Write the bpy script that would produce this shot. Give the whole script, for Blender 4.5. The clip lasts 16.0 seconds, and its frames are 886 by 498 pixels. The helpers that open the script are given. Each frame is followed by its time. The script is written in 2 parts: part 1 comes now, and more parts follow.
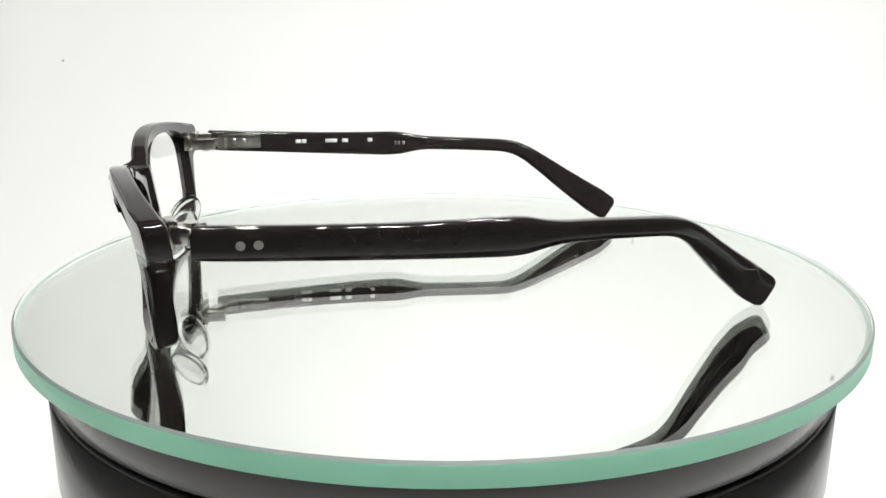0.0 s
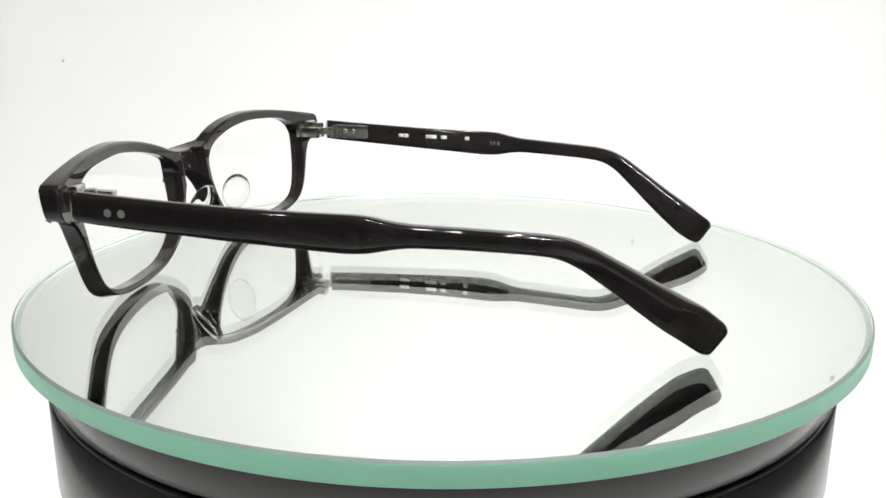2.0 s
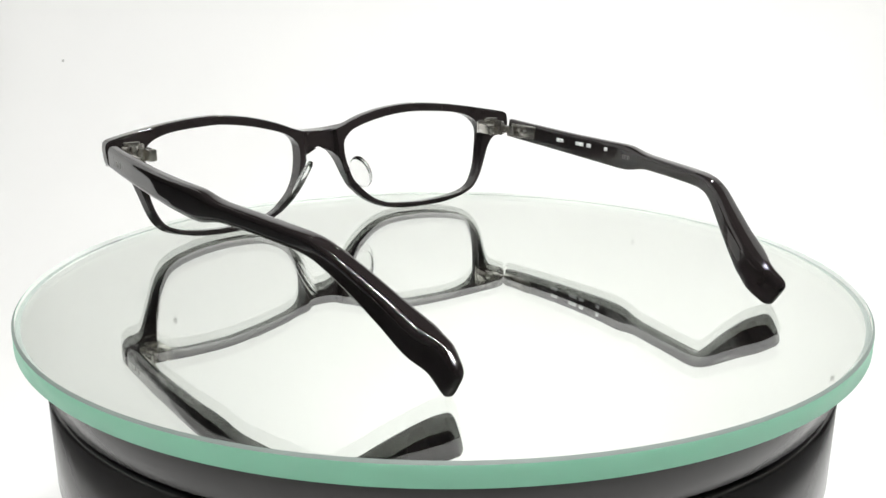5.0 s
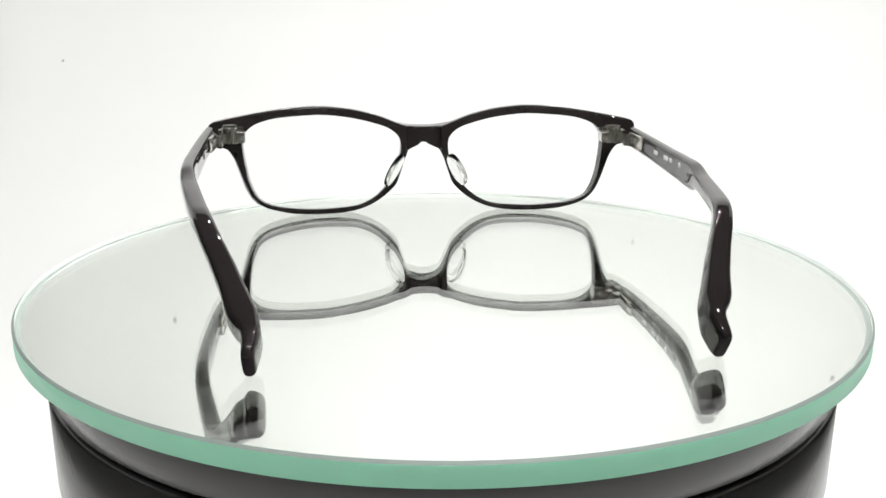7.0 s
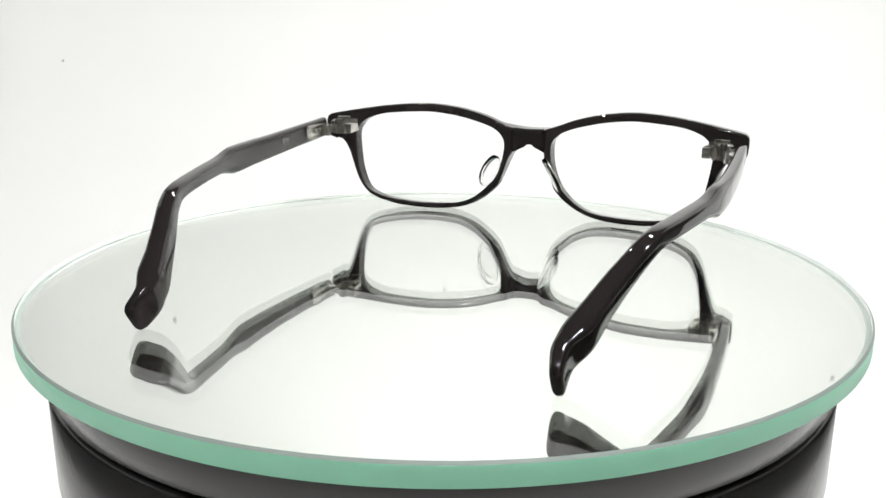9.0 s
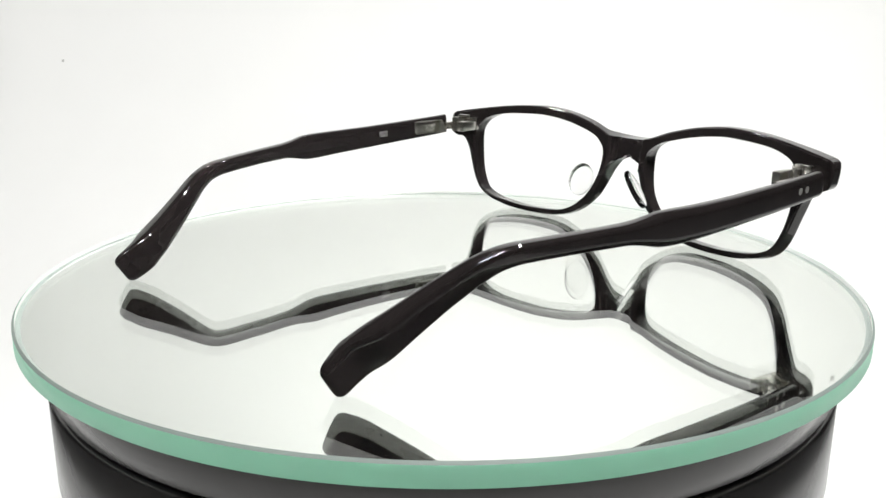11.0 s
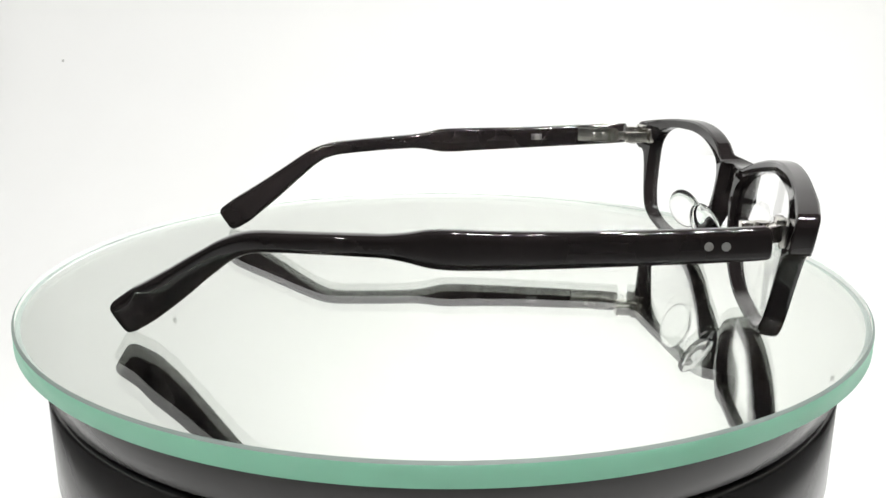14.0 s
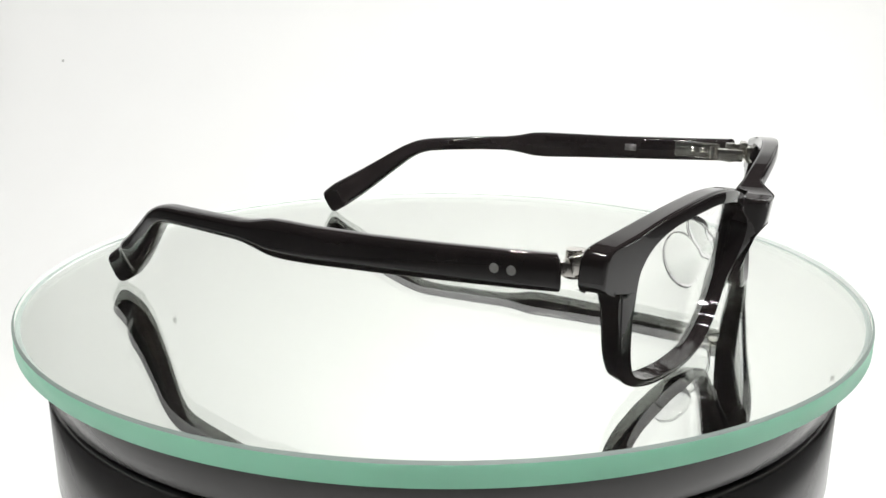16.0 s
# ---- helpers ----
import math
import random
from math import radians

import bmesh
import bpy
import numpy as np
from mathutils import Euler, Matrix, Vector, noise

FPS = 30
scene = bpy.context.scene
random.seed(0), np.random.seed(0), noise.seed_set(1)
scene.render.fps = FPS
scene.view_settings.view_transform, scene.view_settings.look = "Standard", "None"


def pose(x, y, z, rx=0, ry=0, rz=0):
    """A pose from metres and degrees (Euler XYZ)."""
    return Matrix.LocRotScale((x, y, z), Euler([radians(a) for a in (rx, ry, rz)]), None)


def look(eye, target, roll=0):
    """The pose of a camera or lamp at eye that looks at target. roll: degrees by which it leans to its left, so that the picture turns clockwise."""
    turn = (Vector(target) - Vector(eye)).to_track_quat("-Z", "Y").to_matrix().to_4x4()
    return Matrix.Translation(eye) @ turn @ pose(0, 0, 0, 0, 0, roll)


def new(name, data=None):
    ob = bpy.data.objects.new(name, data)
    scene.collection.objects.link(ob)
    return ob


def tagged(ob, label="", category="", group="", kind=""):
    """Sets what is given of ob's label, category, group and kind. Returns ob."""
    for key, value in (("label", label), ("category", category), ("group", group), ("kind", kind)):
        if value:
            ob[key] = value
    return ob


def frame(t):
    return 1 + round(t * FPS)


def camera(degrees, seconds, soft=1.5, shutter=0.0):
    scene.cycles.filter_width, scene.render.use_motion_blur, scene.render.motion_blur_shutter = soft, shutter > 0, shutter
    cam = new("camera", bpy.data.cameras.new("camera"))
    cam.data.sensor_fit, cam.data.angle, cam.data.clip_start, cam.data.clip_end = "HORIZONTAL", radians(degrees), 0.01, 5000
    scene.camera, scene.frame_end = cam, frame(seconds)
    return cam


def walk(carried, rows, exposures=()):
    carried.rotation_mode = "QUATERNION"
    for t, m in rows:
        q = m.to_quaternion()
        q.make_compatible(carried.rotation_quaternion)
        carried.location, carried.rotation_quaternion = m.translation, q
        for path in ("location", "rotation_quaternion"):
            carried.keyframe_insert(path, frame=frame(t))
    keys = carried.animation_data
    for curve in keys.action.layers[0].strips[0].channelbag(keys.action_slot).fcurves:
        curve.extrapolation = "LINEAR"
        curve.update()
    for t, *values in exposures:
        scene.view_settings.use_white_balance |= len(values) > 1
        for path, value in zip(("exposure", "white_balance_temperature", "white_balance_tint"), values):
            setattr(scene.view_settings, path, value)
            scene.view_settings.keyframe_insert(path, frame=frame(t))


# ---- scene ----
MM = 0.001
TOP = 0.048            # height of the glass plate's upper face above the plinth
FLOOR = -0.08          # height of the paper on the table, below the plinth's top
CX, CY = 0.00038, 0.0011  # middle of plate and base, a hair off the axis of turning

# ---- camera ----
cam = camera(53.04, 16.0, soft=1.5)
EYE = (0.0, -0.23452, TOP + 0.06975)
AIM = (EYE[0] + 0.00110, EYE[1] + 0.96502, EYE[2] - 0.26218)
walk(cam, [(0.0, look(EYE, AIM, 0.259)), (16.0, look(EYE, AIM, 0.259))])

# ---- world and lamps ----
world = bpy.data.worlds.new("world")
scene.world = world
world.use_nodes = True
world.node_tree.nodes["Background"].inputs[0].default_value = (0.9, 0.95, 1.0, 1)
world.node_tree.nodes["Background"].inputs[1].default_value = 0.02
scene.view_settings.exposure = 0.0


def strip_lamp(name, x, y, z, tx, ty, tz, w, d, power):
    data = bpy.data.lights.new(name, "AREA")
    data.shape, data.size, data.size_y, data.energy = "RECTANGLE", w, d, power
    data.color = (1.0, 1.0, 0.985)
    ob = new(name, data)
    ob.matrix_world = look((x, y, z), (tx, ty, tz))
    return ob


# small bare LEDs: two rows over the lens, two behind; the row at a side and the weak one at the other are added to even
# the light on the paper
ROWS = ((-0.02, -0.20, 0.61, 1.5, 4), (0.15, -0.20, 0.61, 3.1, 4), (0.32, -0.02, 0.76, 1.6, 2), (-0.34, -0.34, 0.62, 0.2, 1))
for x, y, z, power, count in ROWS:
    for k in range(count):
        strip_lamp("led_spot_light", x + 0.033 * (k - (count - 1) / 2), y, z, 0.0, 0.15, 0.0, 0.017, 0.017, 1.07 * power / count)
for x, power in ((0.13, 1.2), (-0.10, 0.6)):
    strip_lamp("led_spot_light", x, 0.36, 0.64, 0.0, 0.0, 0.05, 0.018, 0.018, power)


# ---- materials ----
def material(name, colour, rough=0.5, metal=0.0, spec=0.5, trans=0.0, ior=1.5, coat=0.0):
    m = bpy.data.materials.new(name)
    m.use_nodes = True
    b = m.node_tree.nodes["Principled BSDF"]
    b.inputs["Base Color"].default_value = (*colour, 1)
    b.inputs["Roughness"].default_value = rough
    b.inputs["Metallic"].default_value = metal
    b.inputs["Specular IOR Level"].default_value = spec
    b.inputs["Transmission Weight"].default_value = trans
    b.inputs["IOR"].default_value = ior
    b.inputs["Coat Weight"].default_value = coat
    return m


def mottled(m, dark, light, scale, bump=0.0, bump_scale=200.0, rough=None):
    """Adds a soft two-scale variation of colour, relief and gloss to a material."""
    nt = m.node_tree
    b = nt.nodes["Principled BSDF"]
    co = nt.nodes.new("ShaderNodeTexCoord")
    n1 = nt.nodes.new("ShaderNodeTexNoise")
    n1.inputs["Scale"].default_value, n1.inputs["Detail"].default_value = scale, 6
    ramp = nt.nodes.new("ShaderNodeValToRGB")
    ramp.color_ramp.elements[0].position, ramp.color_ramp.elements[1].position = 0.3, 0.7
    ramp.color_ramp.elements[0].color, ramp.color_ramp.elements[1].color = (*dark, 1), (*light, 1)
    nt.links.new(co.outputs["Object"], n1.inputs["Vector"])
    nt.links.new(n1.outputs["Fac"], ramp.inputs[0])
    nt.links.new(ramp.outputs[0], b.inputs["Base Color"])
    n2 = nt.nodes.new("ShaderNodeTexNoise")
    n2.inputs["Scale"].default_value, n2.inputs["Detail"].default_value = bump_scale, 4
    nt.links.new(co.outputs["Object"], n2.inputs["Vector"])
    if bump:
        bp = nt.nodes.new("ShaderNodeBump")
        bp.inputs["Strength"].default_value, bp.inputs["Distance"].default_value = bump, 0.0005
        nt.links.new(n2.outputs["Fac"], bp.inputs["Height"])
        nt.links.new(bp.outputs[0], b.inputs["Normal"])
    if rough:
        r = nt.nodes.new("ShaderNodeMapRange")
        r.inputs["To Min"].default_value, r.inputs["To Max"].default_value = rough
        nt.links.new(n2.outputs["Fac"], r.inputs["Value"])
        nt.links.new(r.outputs[0], b.inputs["Roughness"])
    return m


PAPER = mottled(material("white_paper", (0.86, 0.86, 0.85), 0.8), (0.84, 0.84, 0.83), (0.87, 0.87, 0.86), 6, 0.15, 900)
ROOM = mottled(material("dim_room_paint", (0.2, 0.2, 0.2), 0.8), (0.18, 0.18, 0.18), (0.22, 0.22, 0.22), 3)
BLACK_ACETATE = mottled(material("black_acetate", (0.006, 0.005, 0.005), 0.06, ior=1.5), (0.0140, 0.0118, 0.0118), (0.0188, 0.0155, 0.0155), 60, 0.06, 150, (0.004, 0.02))
BLACK_PLASTIC = mottled(material("black_plastic", (0.012, 0.012, 0.012), 0.2), (0.080, 0.076, 0.076), (0.096, 0.091, 0.091), 40, 0.0, 300, (0.16, 0.24))
# near-black, for the drum's groove and for the shade painted in under the plate
GROOVE = material("groove_black", (0.003, 0.003, 0.003), 0.9, spec=0.1)
METAL = mottled(material("hinge_steel", (0.62, 0.6, 0.56), 0.22, 1.0), (0.55, 0.53, 0.49), (0.7, 0.68, 0.64), 400, 0.1, 2500, (0.15, 0.3))
RIVET = mottled(material("brushed_rivet", (0.3, 0.295, 0.28), 0.5, 0.5), (0.26, 0.255, 0.24), (0.34, 0.335, 0.32), 900, 0.1, 3000, (0.35, 0.5))
LENS = material("clear_lens", (1, 1, 1), 0.0, trans=1.0, ior=1.16)
PAD = material("clear_pad", (0.985, 0.99, 0.985), 0.02, trans=1.0, ior=1.4)
PRINT = mottled(material("white_print", (0.65, 0.66, 0.66), 0.5), (0.5, 0.51, 0.51), (0.7, 0.71, 0.71), 1500)
GREY_PRINT = mottled(material("grey_print", (0.2, 0.2, 0.2), 0.5), (0.07, 0.065, 0.065), (0.11, 0.10, 0.10), 1500)
GLASS = material("clear_plate_glass", (0.988, 1.0, 0.992), 0.0, trans=1.0, ior=1.5)
MIRROR = material("silvered_mirror", (0.905, 0.928, 0.892), 0.0, 1.0)
SPECK = material("dust_speck", (0.5, 0.5, 0.49), 0.9)


def edge_material(name, colour, through_colour, through_light, rough, clear, coat=0.05):
    """Green glass edge: part of the light is scattered back, part comes through from behind."""
    m = material(name, colour, rough, coat=coat)
    nt = m.node_tree
    b = nt.nodes["Principled BSDF"]
    tr = nt.nodes.new("ShaderNodeBsdfTranslucent")
    tr.inputs["Color"].default_value = (*through_colour, 1)
    mix = nt.nodes.new("ShaderNodeMixShader")
    mix.inputs[0].default_value = through_light
    nt.links.new(b.outputs[0], mix.inputs[1])
    nt.links.new(tr.outputs[0], mix.inputs[2])
    gl = nt.nodes.new("ShaderNodeBsdfGlass")
    gl.inputs["Color"].default_value = (0.78, 0.94, 0.86, 1)
    gl.inputs["IOR"].default_value, gl.inputs["Roughness"].default_value = 1.5, 0.2
    mix2 = nt.nodes.new("ShaderNodeMixShader")
    mix2.inputs[0].default_value = clear
    nt.links.new(mix.outputs[0], mix2.inputs[1])
    nt.links.new(gl.outputs[0], mix2.inputs[2])
    nt.links.new(mix2.outputs[0], nt.nodes["Material Output"].inputs[0])
    return m


EDGE = edge_material("green_glass_edge", (0.33, 0.75, 0.55), (0.42, 0.90, 0.67), 0.66, 0.25, 0.2, 0.6)
PALE_LINER = edge_material("pale_edge_liner", (0.70, 0.70, 0.69), (0.78, 0.76, 0.76), 0.26, 0.5, 0.04)
# The bevel's colour is darkened in place of the dark that glass refracts.
BEVEL = edge_material("ground_glass_bevel", (0.26, 0.295, 0.28), (0.46, 0.52, 0.49), 0.22, 0.5, 0.15)


# ---- helpers for meshes ----
def mesh_object(name, bm, mat, parent=None, label="", smooth=True):
    me = bpy.data.meshes.new(name)
    bm.normal_update()
    bm.to_mesh(me)
    bm.free()
    me.materials.append(mat)
    if smooth:
        for poly in me.polygons:
            poly.use_smooth = True
    ob = new(name, me)
    if parent:
        ob.parent = parent
    if label:
        tagged(ob, label)
    return ob


def part(name, bm, mat, parent, label=""):
    return mesh_object(name, bm, mat, parent, label)


def bevelled(ob, width, segments=3, angle=35):
    mod = ob.modifiers.new("bevel", "BEVEL")
    mod.width, mod.segments, mod.limit_method, mod.angle_limit = width, segments, "ANGLE", radians(angle)
    mod.harden_normals = True
    mod.use_clamp_overlap = False
    return ob


def spline(points, count, closed=True):
    """Evenly spaced points on a Catmull-Rom curve."""
    pts = [np.array(q, float) for q in points]
    n = len(pts)
    fine = []
    for i in range(n if closed else n - 1):
        if closed:
            a, b, c, d = (pts[(i + k) % n] for k in (-1, 0, 1, 2))
        else:
            a, b, c, d = (pts[min(max(i + k, 0), n - 1)] for k in (-1, 0, 1, 2))
        for t in np.linspace(0, 1, 24, endpoint=False):
            fine.append(0.5 * (2 * b + (c - a) * t + (2 * a - 5 * b + 4 * c - d) * t * t + (3 * b - a - 3 * c + d) * t ** 3))
    fine.append(pts[0] if closed else pts[-1])
    fine = np.array(fine)
    s = np.concatenate([[0], np.cumsum(np.linalg.norm(np.diff(fine, axis=0), axis=1))])
    u = np.linspace(0, s[-1], count, endpoint=not closed)
    return np.stack([np.interp(u, s, fine[:, k]) for k in range(fine.shape[1])], -1)


def loft(rings, caps=True):
    bm = bmesh.new()
    rows = [[bm.verts.new(v) for v in ring] for ring in rings]
    n = len(rows[0])
    for r0, r1 in zip(rows, rows[1:]):
        for i in range(n):
            bm.faces.new((r0[i], r0[(i + 1) % n], r1[(i + 1) % n], r1[i]))
    if caps:
        bm.faces.new(rows[0][::-1])
        bm.faces.new(rows[-1])
    bmesh.ops.recalc_face_normals(bm, faces=bm.faces)
    return bm


def lathe(profile, segments=160, closed=False):
    """Turns (radius, height) pairs round the vertical axis."""
    bm = bmesh.new()
    rows = []
    for r, z in profile:
        if r == 0:
            rows.append([bm.verts.new((0, 0, z))])
        else:
            rows.append([bm.verts.new((r * math.cos(2 * math.pi * i / segments), r * math.sin(2 * math.pi * i / segments), z)) for i in range(segments)])
    for a, b in zip(rows, rows[1:]):
        for i in range(segments):
            j = (i + 1) % segments
            if len(a) == 1:
                bm.faces.new((a[0], b[i], b[j]))
            elif len(b) == 1:
                bm.faces.new((a[i], b[0], a[j]))
            else:
                bm.faces.new((a[i], b[i], b[j], a[j]))
    bmesh.ops.recalc_face_normals(bm, faces=bm.faces)
    return bm


def box(sx, sy, sz, m, bev=0.0, seg=2):
    bm = bmesh.new()
    bmesh.ops.create_cube(bm, size=1.0, matrix=Matrix.Diagonal((sx, sy, sz, 1)))
    if bev:
        bmesh.ops.bevel(bm, geom=bm.edges[:], offset=bev, segments=seg, profile=0.5, affect="EDGES")
    bmesh.ops.transform(bm, matrix=m, verts=bm.verts)
    return bm


def sharp_by_angle(ob, degrees=30):
    ob.data.set_sharp_from_angle(angle=radians(degrees))
    return ob


# ---- the white sweep, the added fill panels beside it, and the dim room ----
def sweep_profile():
    pts = [(-0.60, FLOOR), (0.30, FLOOR)]
    for i in range(1, 17):
        a = math.pi / 2 * i / 16
        pts.append((0.30 + 0.25 * math.sin(a), FLOOR + 0.25 - 0.25 * math.cos(a)))
    pts.append((0.55, 0.58))
    return pts


def build_surroundings():
    bm = bmesh.new()
    rows = []
    for y, z in sweep_profile():
        rows.append([bm.verts.new((x, y, z)) for x in np.linspace(-0.465, 0.465, 9)])
    for a, b in zip(rows, rows[1:]):
        for i in range(8):
            bm.faces.new((a[i], a[i + 1], b[i + 1], b[i]))
    ob = mesh_object("backdrop", bm, PAPER)
    mod = ob.modifiers.new("thickness", "SOLIDIFY")
    mod.thickness, mod.offset = 0.002, -1
    tagged(ob, "seamless white paper sweep behind and under the turntable", "backdrop", kind="structure")
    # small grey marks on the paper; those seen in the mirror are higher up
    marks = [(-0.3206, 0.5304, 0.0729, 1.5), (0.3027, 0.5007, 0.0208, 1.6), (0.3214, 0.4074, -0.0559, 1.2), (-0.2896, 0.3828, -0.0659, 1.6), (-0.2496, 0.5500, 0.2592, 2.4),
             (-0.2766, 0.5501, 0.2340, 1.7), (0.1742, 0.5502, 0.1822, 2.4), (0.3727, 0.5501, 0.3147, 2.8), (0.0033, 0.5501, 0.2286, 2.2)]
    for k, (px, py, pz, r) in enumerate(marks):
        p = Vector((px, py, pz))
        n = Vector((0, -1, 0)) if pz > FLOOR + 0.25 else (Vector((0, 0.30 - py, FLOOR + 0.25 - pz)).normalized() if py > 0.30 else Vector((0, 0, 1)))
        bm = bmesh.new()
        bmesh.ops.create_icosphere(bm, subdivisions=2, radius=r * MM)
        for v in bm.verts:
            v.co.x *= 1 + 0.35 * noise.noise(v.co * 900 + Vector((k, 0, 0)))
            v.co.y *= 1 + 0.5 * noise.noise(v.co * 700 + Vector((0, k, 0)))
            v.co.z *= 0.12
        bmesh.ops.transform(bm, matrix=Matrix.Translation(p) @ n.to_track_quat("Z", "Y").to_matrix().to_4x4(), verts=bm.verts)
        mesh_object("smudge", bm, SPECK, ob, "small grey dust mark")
    # Unseen white panels, added to bounce light onto the paper and turntable.
    for name, x in (("fill_panel_west", -0.47), ("fill_panel_east", 0.47)):
        w = mesh_object(name, box(0.004, 0.29, 0.58 - FLOOR, pose(x, 0.40, 0.29 + FLOOR / 2)), PAPER, smooth=False)
        tagged(w, "unseen white panel added to bounce fill light", "panel", kind="structure")
    f = mesh_object("floor", box(4.0, 4.0, 0.04, pose(0, 0, FLOOR - 0.03)), ROOM, smooth=False)
    tagged(f, "dark table surface under the paper", "floor", kind="structure")
    for name, x, y, rz in (("wall_south", 0, -1.9, 0), ("wall_north", 0, 1.9, 0), ("wall_west", -1.95, 0, 90), ("wall_east", 1.95, 0, 90)):
        w = mesh_object(name, box(3.85, 0.05, 2.4, pose(x, y, 1.2 + FLOOR, rz=rz)), ROOM, smooth=False)
        tagged(w, "dim unlit wall of the studio", "wall", kind="structure")
    c = mesh_object("ceiling", box(4.0, 4.0, 0.05, pose(0, 0, 2.43 + FLOOR)), ROOM, smooth=False)
    tagged(c, "dim unlit studio ceiling", "ceiling", kind="structure")


build_surroundings()


# ---- turntable ----
R_PLATE = 0.1083


def build_turntable():
    # Unseen plinth, added to lift the turntable so its shadow leaves the visible paper.
    plinth = mesh_object("plinth", lathe([(0, 0), (0.0955, 0), (0.097, -0.0015), (0.097, FLOOR), (0, FLOOR)], 96), PAPER)
    sharp_by_angle(plinth, 40)
    tagged(plinth, "unseen white round plinth added on the paper sweep to raise the turntable", "plinth", kind="structure")
    base = tagged(new("turntable"), "glossy black round motorised display turntable", "turntable")
    base.location = (CX, CY, 0)
    z = lambda mm: TOP + mm * MM
    upper = [(0, z(-5.6)), (0.0985, z(-5.6)), (0.1005, z(-6.0)), (0.1017, z(-7.0)), (0.1020, z(-9)), (0.1020, z(-15.9)), (0.1014, z(-16.5)), (0.0995, z(-16.5))]
    part("upper_drum", lathe(upper), BLACK_PLASTIC, base, "glossy black rotating drum")
    part("groove", lathe([(0.1000, z(-16.2)), (0.1000, z(-17.8))]), GROOVE, base, "narrow black gap between drum and foot")
    lower = [(0.0995, z(-17.4)), (0.1019, z(-17.4)), (0.1025, z(-18.0)), (0.1025, z(-40)), (0.1018, z(-43)), (0.099, z(-45)), (0.096, z(-46)), (0.09, z(-48)), (0, z(-48))]
    part("foot", lathe(lower), BLACK_PLASTIC, base, "glossy black fixed foot ring")
    # Black ring painted in for the shadow in the gap under the plate.
    part("gap_shade", lathe([(0.0955, z(-4.98)), (0.0955, z(-5.58))]), GROOVE, base)

    plate = tagged(new("glass_plate"), "round mirrored glass plate with green polished edge", "glass plate")
    t, c = 4.95 * MM, 0.55 * MM
    part("glass_body", lathe([(0, 0), (R_PLATE - c, 0)], 256), GLASS, plate, "clear flat upper glass face").visible_shadow = False
    part("bevel", lathe([(R_PLATE - c, 0), (R_PLATE, -c)], 256), BEVEL, plate, "grey-green ground bevel with refracted dark painted in")
    part("edge", lathe([(R_PLATE, -c), (R_PLATE, -t + 0.0003), (R_PLATE - 0.0003, -t)], 256), EDGE, plate, "pale green glass edge")
    # Added inner ring: its pale colour imitates the light passing the far edge.
    part("edge_liner", lathe([(R_PLATE - 0.0006, -0.0001), (R_PLATE - 0.0006, -t + 0.0001)], 256), PALE_LINER, plate, "added pale ring standing in for light through the far edge")
    # Added grey ring that draws the bevel's reflection as a second line.
    part("margin", lathe([(R_PLATE - 0.0018, -t + 0.0001), (R_PLATE - 0.0005, -t + 0.0001)], 256), BEVEL, plate, "narrow grey ring painted in for the bevel's mirror image")
    part("mirror_backing", lathe([(R_PLATE - 0.0003, -t), (0, -t)], 256), MIRROR, plate, "silvered mirror underside")
    return plate


GLASS_PLATE = build_turntable()

# ---- eyeglasses (millimetres in their own space: x across, y to the front, z up) ----
OFF = Vector((2.02, 0, 0))
FRAME_T = 4.7


def back_y(x, z):
    """The frame front's rear face: bowed round the face, its top leaning forward."""
    x = abs(x)
    return 73.15 - x * x / 454.0 + 0.133 * z - 2.6 * max(0.0, 1 - x / 32.0) ** 1.5


OUTER = [(0, 29.85), (4, 29.95), (8.5, 30.9), (15, 33.1), (21, 34.6), (26.5, 35.7), (34.6, 36.6), (41.3, 36.6), (48.5, 36.1), (54.5, 35.4), (61, 34.4), (68.5, 33.1),
         (71.6, 32.3), (72.4, 30.8), (72.2, 27.2), (71.7, 26.0), (70.7, 25.4), (68.2, 25.0), (66.2, 23.6), (64.4, 18.5), (61.6, 11), (58.5, 6.6), (54.3, 4.2), (50.2, 3.0), (45.5, 2.0),
         (37, 1.35), (29, 1.5), (22, 2.8), (15.7, 5.8), (10.4, 10.3), (8.7, 14.0), (7.6, 17.3), (6.6, 20.0), (5.3, 22.2), (3.6, 23.7), (1.8, 24.4), (0, 24.6)]
INNER = [(61.9, 25.7), (60.9, 29), (58.3, 31.5), (54, 33.1), (49, 33.9), (40.4, 34.4), (34.6, 34.4), (26.3, 33.4), (19, 31.8), (13, 29.9), (10, 27.9), (8.5, 25.7), (8.3, 23),
         (8.8, 19.5), (10, 16), (12.4, 11.6), (15.1, 8.6), (18.5, 5.9), (23.5, 3.8), (29.5, 3.1), (39.5, 3.0), (49.3, 4.2), (54.5, 5.8), (57.5, 8), (59.7, 12.5), (60.9, 17.5)]
OUTER = [(x, z + 0.55 * min(1, max(0, x / 15 - 0.3)) * max(0, min(1, (z - 28) / 4))) for x, z in OUTER]
OUTER = [(x, z - 0.75 * max(0, 1 - z / 30)) for x, z in OUTER]
INNER = [(x, z - 0.75 * max(0, 1 - z / 30)) for x, z in INNER]
LC = np.array((35.0, 18.0))


def to_world(x, y, z):
    return ((x + OFF.x) * MM, y * MM, z * MM)


def bridge_bulge(x):
    """The bridge is thicker, its face standing forward of the rims."""
    return 5.2 * max(0.0, 1 - (x / 11.0) ** 2) ** 1.4


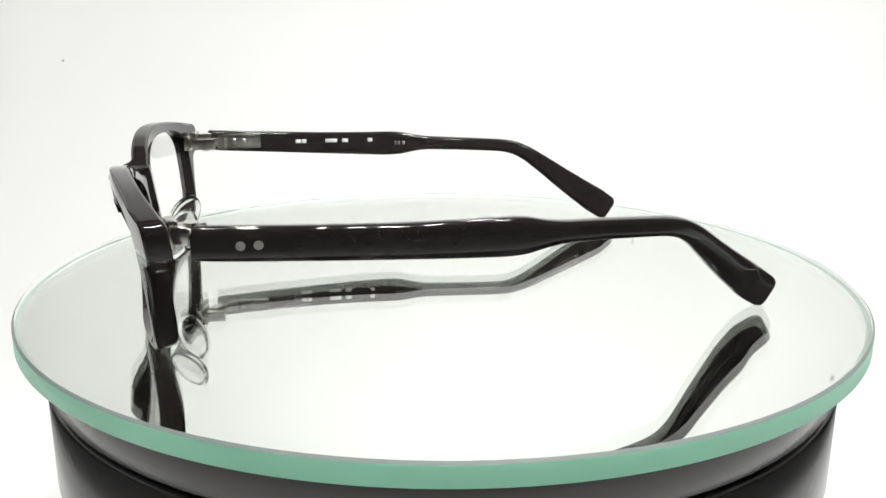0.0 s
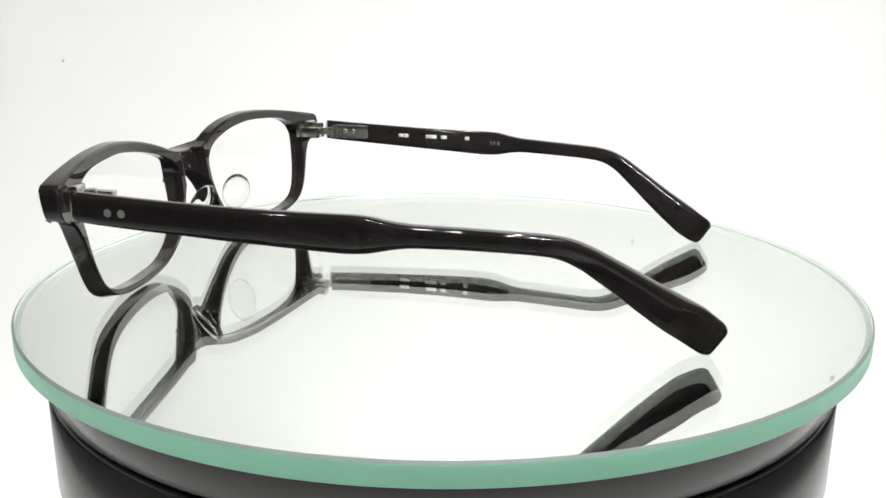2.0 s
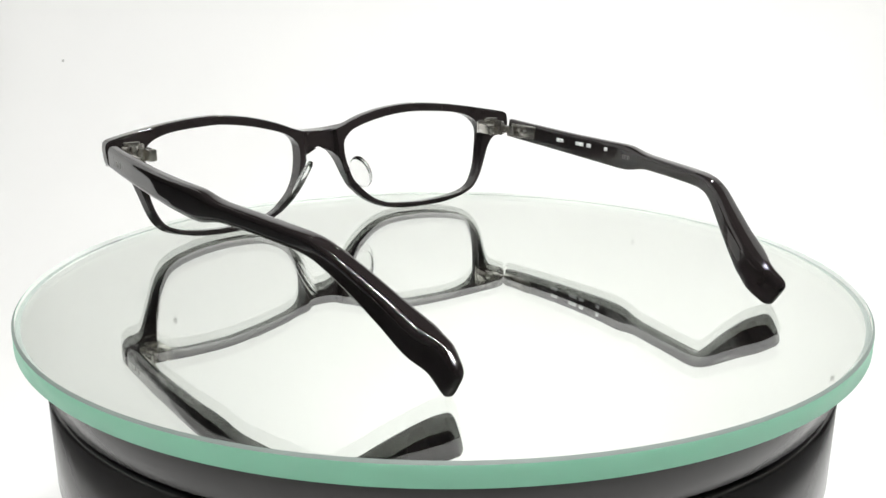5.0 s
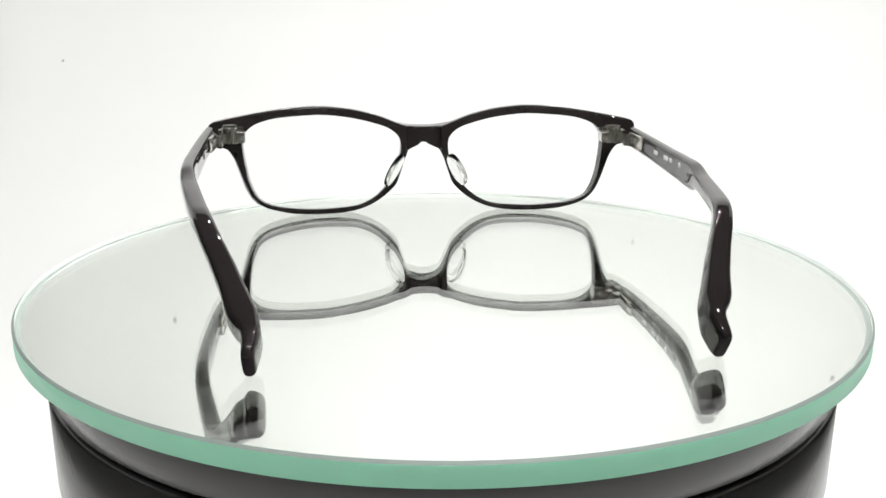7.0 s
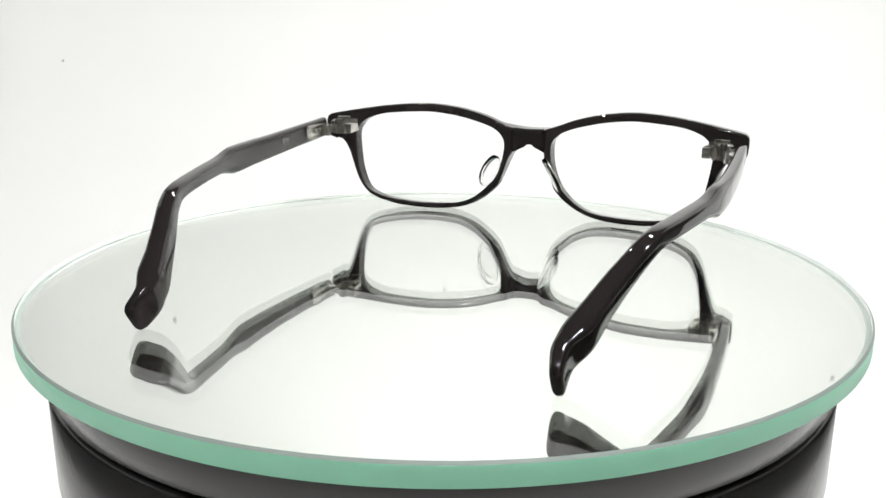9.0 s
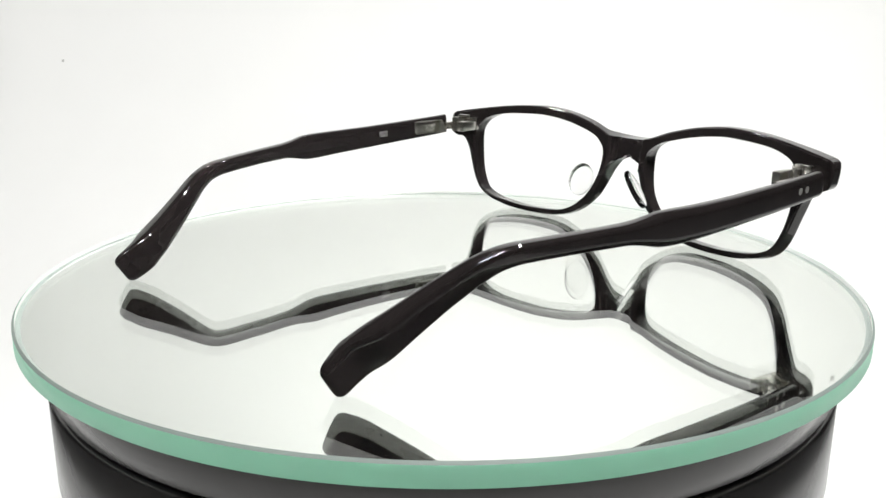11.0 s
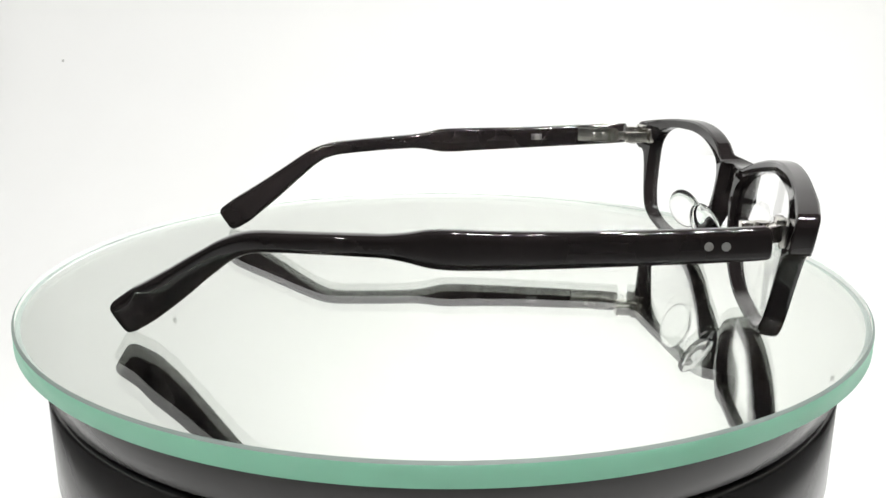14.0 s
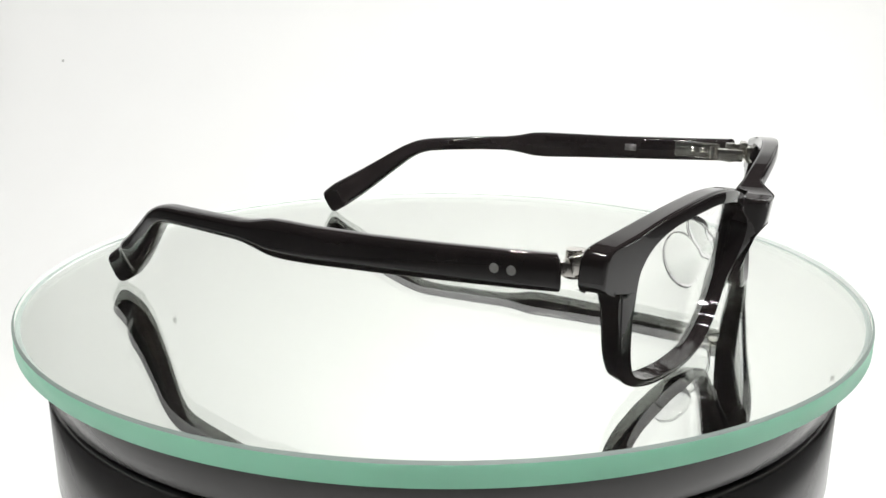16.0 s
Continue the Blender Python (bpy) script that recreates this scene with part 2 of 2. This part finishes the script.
def bridge_recess(x):
    """Behind, the bridge lies deeper than the rims, with a step beside each."""
    u = min(1.0, max(0.0, (6.4 - abs(x)) / 1.0))
    return 2.8 * u * u * (3 - 2 * u) + 0.5 * max(0.0, 1 - abs(x) / 6.0)


STEPS = (8.0, 7.4, 6.9, 6.45, 6.2, 6.0, 5.8, 5.6, 5.35, 4.2, 2.0)


def across(i, o):
    """Shares of the way from lens opening to outline; on the bridge they crowd at the step."""
    if o[0] > 8.9:
        return np.linspace(0, 1, 13)
    us, room = [0.0], 0.01
    for k, x in enumerate(STEPS):
        u = (i[0] - max(x, o[0])) / max(0.3, i[0] - o[0])
        us.append(min(max(u, us[-1] + room), 1 - room * (len(STEPS) - k)))
    return us + [1.0]


def rear_inset(x, z):
    """The rims narrow towards the back at their outer lower sides."""
    return 1.1 * min(1.0, max(0.0, (24.0 - z) / 4.0)) * min(1.0, max(0.0, (x - 45.0) / 12.0))


def front_point(x, y, z):
    """The front is a hair out of true: shifted aside, and lower at one end."""
    return to_world(x + 0.4, y, z - 0.001 * x * z / 30)


def at_angle(loop, a):
    ang = np.arctan2(loop[:, 1] - LC[1], loop[:, 0] - LC[0])
    order = np.argsort(ang)
    return np.array([np.interp(a, ang[order], loop[order, k], period=2 * math.pi) for k in (0, 1)])


def build_front(parent):
    outer = spline(OUTER, 150, closed=False)
    outer[0, 0] = outer[-1, 0] = 0
    seam = [np.array((0, z)) for z in np.linspace(OUTER[-1][1], OUTER[0][1], 6)[1:-1]]
    loop = np.vstack([outer, seam])
    inner = spline(INNER, 400)
    n = len(loop)
    # the way round the lens for each rim point; over the bridge it runs evenly from arch to brow
    way = np.unwrap(np.arctan2(loop[:, 1] - LC[1], loop[:, 0] - LC[0]))
    first = next(k for k in range(n // 2, n) if loop[k, 0] < 9.0 and loop[k, 1] < 20)
    last = next(k for k in range(n) if loop[k, 0] > 9.0)
    over = np.concatenate([np.arange(first, n), np.arange(0, last + 1)])
    step = np.concatenate([[0], np.cumsum(np.linalg.norm(np.diff(loop[over], axis=0), axis=1))])
    a0, a1 = (math.atan2(loop[k, 1] - LC[1], loop[k, 0] - LC[0]) % (2 * math.pi) for k in (first, last))
    way[over] = a0 + (a1 - a0) * step / step[-1]
    way = (way + math.pi) % (2 * math.pi) - math.pi
    bm = bmesh.new()
    weight = bm.edges.layers.float.new("bevel_weight_edge")
    for side in (1, -1):
        front, back = [], []
        for k in range(n):
            o = loop[k]
            i = at_angle(inner, way[k])
            wide = min(1.0, max(0.0, (np.linalg.norm(o - i) - 2.0) / 4.0))
            rf, rb = [], []
            for u in across(i, o):
                x, z = i + (o - i) * u
                y = back_y(x, z)
                crown = (1 - wide) * u * u
                draft = 0.3 * (1 - u) * max(0.0, min(1.0, (14.0 - z) / 8.0))
                rb.append(bm.verts.new(front_point(side * (x - u * rear_inset(x, z)), y + 0.5 * crown + bridge_recess(x), z + draft)))
                low = u * max(0.0, min(1.0, (14.0 - z) / 10.0))
                out = 0.5 * low * max(0.0, min(1.0, (x - 45.0) / 12.0))
                rf.append(bm.verts.new(front_point(side * (x + out), y + FRAME_T + bridge_bulge(x) - 0.8 * crown, z - draft - 0.6 * low)))
            front.append(rf)
            back.append(rb)
        for k in range(n):
            j = (k + 1) % n
            for s in range(12):
                bm.faces.new((front[k][s], front[k][s + 1], front[j][s + 1], front[j][s]))
                bm.faces.new((back[k][s], back[j][s], back[j][s + 1], back[k][s + 1]))
            bm.faces.new((front[k][0], front[j][0], back[j][0], back[k][0]))
            if k < len(outer) - 1:
                bm.faces.new((front[k][-1], back[k][-1], back[j][-1], front[j][-1]))
                for row in (front, back):
                    bm.edges.get((row[k][-1], row[j][-1]))[weight] = 1.0
            for row in (front, back):
                bm.edges.get((row[k][0], row[j][0]))[weight] = 0.2
    bmesh.ops.remove_doubles(bm, verts=bm.verts, dist=1e-6)
    bmesh.ops.recalc_face_normals(bm, faces=bm.faces)
    ob = part("frame_front", bm, BLACK_ACETATE, parent, "glossy black acetate frame front")
    bevelled(ob, 0.00062, 5, 40).modifiers[0].limit_method = "WEIGHT"
    return ob


def build_lens(parent, side):
    inner = spline(INNER, 96)
    bm = bmesh.new()
    rings = []
    for y0 in (1.5, 2.9):
        rows = []
        for u in (1.006, 0.8, 0.6, 0.4, 0.2):
            rows.append([bm.verts.new(front_point(side * q[0], back_y(q[0], q[1]) + y0, q[1])) for q in (LC + (p - LC) * u for p in inner)])
        mid = bm.verts.new(front_point(side * LC[0], back_y(*LC) + y0, LC[1]))
        for a, b in zip(rows, rows[1:]):
            for i in range(96):
                bm.faces.new((a[i], a[(i + 1) % 96], b[(i + 1) % 96], b[i]))
        for i in range(96):
            bm.faces.new((rows[-1][i], rows[-1][(i + 1) % 96], mid))
        rings.append(rows[0])
    for i in range(96):
        bm.faces.new((rings[0][i], rings[1][i], rings[1][(i + 1) % 96], rings[0][(i + 1) % 96]))
    bmesh.ops.recalc_face_normals(bm, faces=bm.faces)
    ob = part("lens", bm, LENS, parent, "clear coated demo lens")
    sharp_by_angle(ob, 40)
    ob.visible_shadow = False
    return ob


# along the arm: y, middle height, tallness, outer face, thickness
ARM = [(62.4, 28.65, 6.5, 72.4, 3.3), (57, 28.35, 6.6, 72.4, 3.3), (50, 28.0, 6.7, 72.35, 3.4), (40, 27.55, 6.8, 72.2, 3.5), (25, 26.9, 7.1, 71.7, 3.7), (12, 26.5, 7.6, 71.1, 3.8), (3, 26.2, 8.0, 70.3, 3.9),
       (-1.5, 26.15, 7.7, 69.8, 4.0), (-6, 26.1, 5.7, 69.1, 4.1), (-10, 26.05, 4.6, 68.3, 4.2), (-20, 25.6, 4.3, 66.2, 4.4), (-30, 25.1, 4.2, 64.0, 4.5), (-36, 24.7, 4.25, 62.5, 4.6),
       (-40, 23.9, 4.5, 61.3, 4.7), (-44, 21.9, 5.0, 59.8, 4.9), (-50, 17.6, 6.0, 56.9, 5.3), (-56, 13.1, 7.2, 54.3, 5.7), (-61, 9.6, 8.1, 52.8, 6.8), (-62.8, 8.4, 8.4, 51.7, 5.9),
       (-65.0, 6.9, 8.8, 49.6, 4.3), (-66.8, 5.7, 8.6, 49.3, 3.8), (-71.1, 3.0, 8.1, 49.1, 2.5)]


def build_arm(parent, side):
    st = np.array(ARM)
    key = np.concatenate([[0], np.cumsum(np.hypot(np.diff(st[:, 0]), np.diff(st[:, 1])))])
    end = key[-1]
    s = np.unique(np.concatenate([[0, 0.12, 0.3, 0.6, 1.0], np.linspace(1.4, end - 12, 84), np.linspace(end - 12, end - 2.5, 20), end - 2.4 * (1 - np.sin(np.linspace(0, math.pi / 2, 9)))]))
    smooth = np.array([1, 2, 3, 2, 1]) / 9.0
    fine = np.arange(0, end + 0.01, 0.35)
    dense = np.stack([np.interp(fine, key, st[:, k]) for k in range(5)], -1)
    pad = np.vstack([2 * dense[0] - dense[2:0:-1], dense, 2 * dense[-1] - dense[-2:-4:-1]])
    for k in range(5):
        for _ in range(5):
            pad[2:-2, k] = np.convolve(pad[:, k], smooth, "valid")
    dense = pad[2:-2]
    path = np.stack([np.interp(s, fine, dense[:, k]) for k in range(5)], -1)
    rings, n, count = [], len(s), 64
    for i, (y, z, h, xo, w) in enumerate(path):
        j = np.searchsorted(fine, s[i])
        a, b = dense[max(j - 3, 0)], dense[min(j + 3, len(dense) - 1)]
        ty, tz = b[0] - a[0], b[1] - a[1]
        m = math.hypot(ty, tz)
        ny, nz = tz / m, -ty / m
        rest = end - s[i]
        for_h = 2.4 - math.sqrt(max(0, 2.4 ** 2 - max(0, 2.4 - rest) ** 2))
        for_w = 1.2 - math.sqrt(max(0, 1.2 ** 2 - max(0, 1.2 - rest) ** 2))
        lip = 0.45 - math.sqrt(max(0, 0.45 ** 2 - max(0, 0.45 - s[i]) ** 2))
        h, w = h - 1.5 * for_h - 2 * lip, w - 1.7 * for_w - 2 * lip
        xo -= for_w * 0.85 + lip
        drop = -0.9 * min(1.0, max(0.0, (y + 36) / 46)) if side > 0 else 0.6 * min(1.0, max(0.0, (y + 50) / 30))
        bow = math.sin(math.pi * min(1.0, max(0.0, (y + 46) / 108)))
        xo += 0.35 * bow
        drop -= 0.1 * bow
        ring = []
        for k in range(count):
            th = 2 * math.pi * k / count
            c, sn = math.cos(th), math.sin(th)
            u = math.copysign(abs(c) ** 0.66, c) * w / 2
            v = math.copysign(abs(sn) ** 0.52, sn) * h / 2
            x = xo - w / 2 + u
            mitre = -1.6 * (0.5 - u / w) * max(0.0, 1 - s[i] / 5.0)
            ring.append(to_world(side * x, y + ny * v + mitre, z + nz * v + drop))
        rings.append(ring)
    ob = part("temple_arm", loft(rings), BLACK_ACETATE, parent, "glossy black acetate temple arm with stepped tip")
    sharp_by_angle(ob, 50)
    return ob


def disc(radius, depth, m, seg=20):
    bm = bmesh.new()
    bmesh.ops.create_cone(bm, cap_ends=True, segments=seg, radius1=radius, radius2=radius * 0.92, depth=depth, matrix=m)
    return bm


def build_fittings(glasses, arm, side):
    def fit(*given):
        return sharp_by_angle(part(*given), 35)
    low = -0.8 if side > 0 else 0.5

    def P(x, y, z, **k):
        v = to_world(side * x, y, z + low)
        return pose(*v, **k)
    for y in (53.7, 50.5):
        fit("rivet", disc(0.95 * MM, 0.4 * MM, P(72.3, y, 28.15, ry=90 * side)), RIVET, arm, "flush round silver rivet")
    plate = fit("hinge_plate", box(0.8 * MM, 13.6 * MM, 4.2 * MM, P(68.95, 51.9, 28.3, rz=-0.8 * side), 0.25 * MM), METAL, arm, "silver steel hinge plate")
    for y in (53.6, 50.5):
        part("screw", disc(0.8 * MM, 0.9 * MM, P(68.3, y, 28.4, ry=-90 * side), 28), METAL, plate, "small bright screw head")
    # spring housing: a round barrel, with the tongue stepping out of it
    fit("hinge_knuckle", disc(1.7 * MM, 3.6 * MM, P(67.9, 57.3, 28.0)), METAL, plate, "round steel hinge barrel")
    fit("hinge_rib", box(0.9 * MM, 12.0 * MM, 0.45 * MM, P(68.55, 51.6, 30.35), 0.15 * MM), METAL, plate)
    fit("hinge_rib", box(0.9 * MM, 12.0 * MM, 0.45 * MM, P(68.55, 51.6, 26.25), 0.15 * MM), METAL, plate)
    link = fit("hinge_link", box(1.6 * MM, 5.6 * MM, 2.6 * MM, P(67.5, 60.6, 28.3, rz=10 * side), 0.4 * MM), METAL, glasses, "steel hinge tongue")
    fit("link_step", box(2.0 * MM, 3.2 * MM, 3.4 * MM, P(67.2, 64.0, 29.4, rx=12, rz=12 * side), 0.4 * MM), METAL, link)
    # the leaf on the frame front with its stacked barrels and square stop
    block = fit("hinge_block", box(7.6 * MM, 1.8 * MM, 4.6 * MM, P(64.4, 67.2, 28.9, rz=-21 * side), 0.4 * MM), METAL, glasses, "steel hinge leaf on the frame front")
    fit("hinge_stop", box(2.5 * MM, 7.0 * MM, 3.4 * MM, P(61.0, 63.2, 28.6, rz=-5 * side), 0.3 * MM), METAL, block, "square steel hinge stop")
    fit("hinge_pin", disc(1.15 * MM, 4.4 * MM, P(63.2, 62.6, 28.5)), METAL, block)
    for z, r in ((30.7, 1.5), (28.9, 1.75), (27.2, 1.6)):
        fit("hinge_ring", disc(r * MM, 1.5 * MM, P(65.5, 62.2, z)), METAL, block)
    fit("leaf_top", box(5.0 * MM, 2.0 * MM, 1.5 * MM, P(65.0, 66.0, 31.4, rz=-14 * side), 0.4 * MM), METAL, block)


def build_pad(glasses, side):
    """A clear tear-shaped pad set on the rim beside the bridge."""
    turn = pose(*to_world(side * 10.9 + 0.2, 67.7, 16.2), rx=10, ry=-29 * side, rz=26 * side)
    rings = []

    def tear(x, scale):
        out = []
        for a in np.linspace(0, 2 * math.pi, 40, endpoint=False):
            z = 6.5 * math.sin(a) * scale
            y = ((4.1 + 0.6 * math.sin(a)) * math.cos(a) - 0.3 * math.sin(2 * a)) * scale
            out.append(turn @ (Vector((side * -1.25 * x, y, z)) * MM))
        return out
    for k in range(21):
        f = math.pi * (k + 0.2) / 20.4 - math.pi / 2
        rings.append(tear(0.85 * math.copysign(abs(math.sin(f)) ** 0.45, f), max(0.04, math.cos(f) ** 0.45)))
    part("nose_pad", loft(rings), PAD, glasses, "clear moulded nose pad")


def inner_x(y):
    """The inner face of an arm at y."""
    st = np.array(ARM)[::-1]
    return float(np.interp(y, st[:, 0], st[:, 3] - st[:, 4])) + 0.35 * math.sin(math.pi * (y + 46) / 108)


def build_marks(arm_pos, arm_neg):
    """Small unreadable print on the inner faces: plain bars."""
    def bar(arm, x, y, z, length, height, mat, side):
        v = to_world(side * x, y, z)
        part("printed_mark", box(0.14 * MM, length * MM, height * MM, pose(*v, rz=-2.0 * side), 0), mat, arm, "small printed mark")
    for y, ln in ((32.9, 1.7), (31.0, 1.6), (21.9, 3.9), (17.3, 2.0), (8.9, 1.5)):
        bar(arm_pos, inner_x(y) - 0.02, y, 26.8, ln, 1.2, PRINT, 1)
    for y, ln in ((0.3, 0.6), (-0.8, 0.7), (-2.3, 0.9)):
        bar(arm_pos, inner_x(y) - 0.03, y, 25.7, ln, 1.2, GREY_PRINT, 1)
    bar(arm_neg, inner_x(31.2) - 0.02, 31.2, 28.0, 3.6, 2.0, GREY_PRINT, -1)


def build_eyeglasses():
    g = tagged(new("eyeglasses"), "black acetate eyeglasses with clear lenses resting on mirrored glass", "eyeglasses")
    build_front(g)
    arms = {}
    for side in (1, -1):
        build_lens(g, side)
        arms[side] = build_arm(g, side)
        build_fittings(g, arms[side], side)
        build_pad(g, side)
    build_marks(arms[1], arms[-1])
    return g


EYEGLASSES = build_eyeglasses()


# ---- what turns ----
TURN = [(0.0, 0.0), (1.0, -13.74), (2.0, -27.49), (3.0, -41.26), (4.0, -55.06), (5.25, -72.3), (6.5, -89.61), (7.5, -103.46), (8.5, -117.33), (9.2, -127.06), (10.3, -142.35),
        (11.5, -159.06), (12.5, -172.99), (13.5, -186.92), (14.5, -200.85), (15.5, -214.78), (16.0, -221.75)]


def motions():
    walk(EYEGLASSES, [(t, pose(0, 0, TOP - 0.0003, 0, 0, a + 103.25)) for t, a in TURN])
    walk(GLASS_PLATE, [(t, pose(CX, CY, TOP, 0, 0, a + 103.25)) for t, a in TURN])


motions()
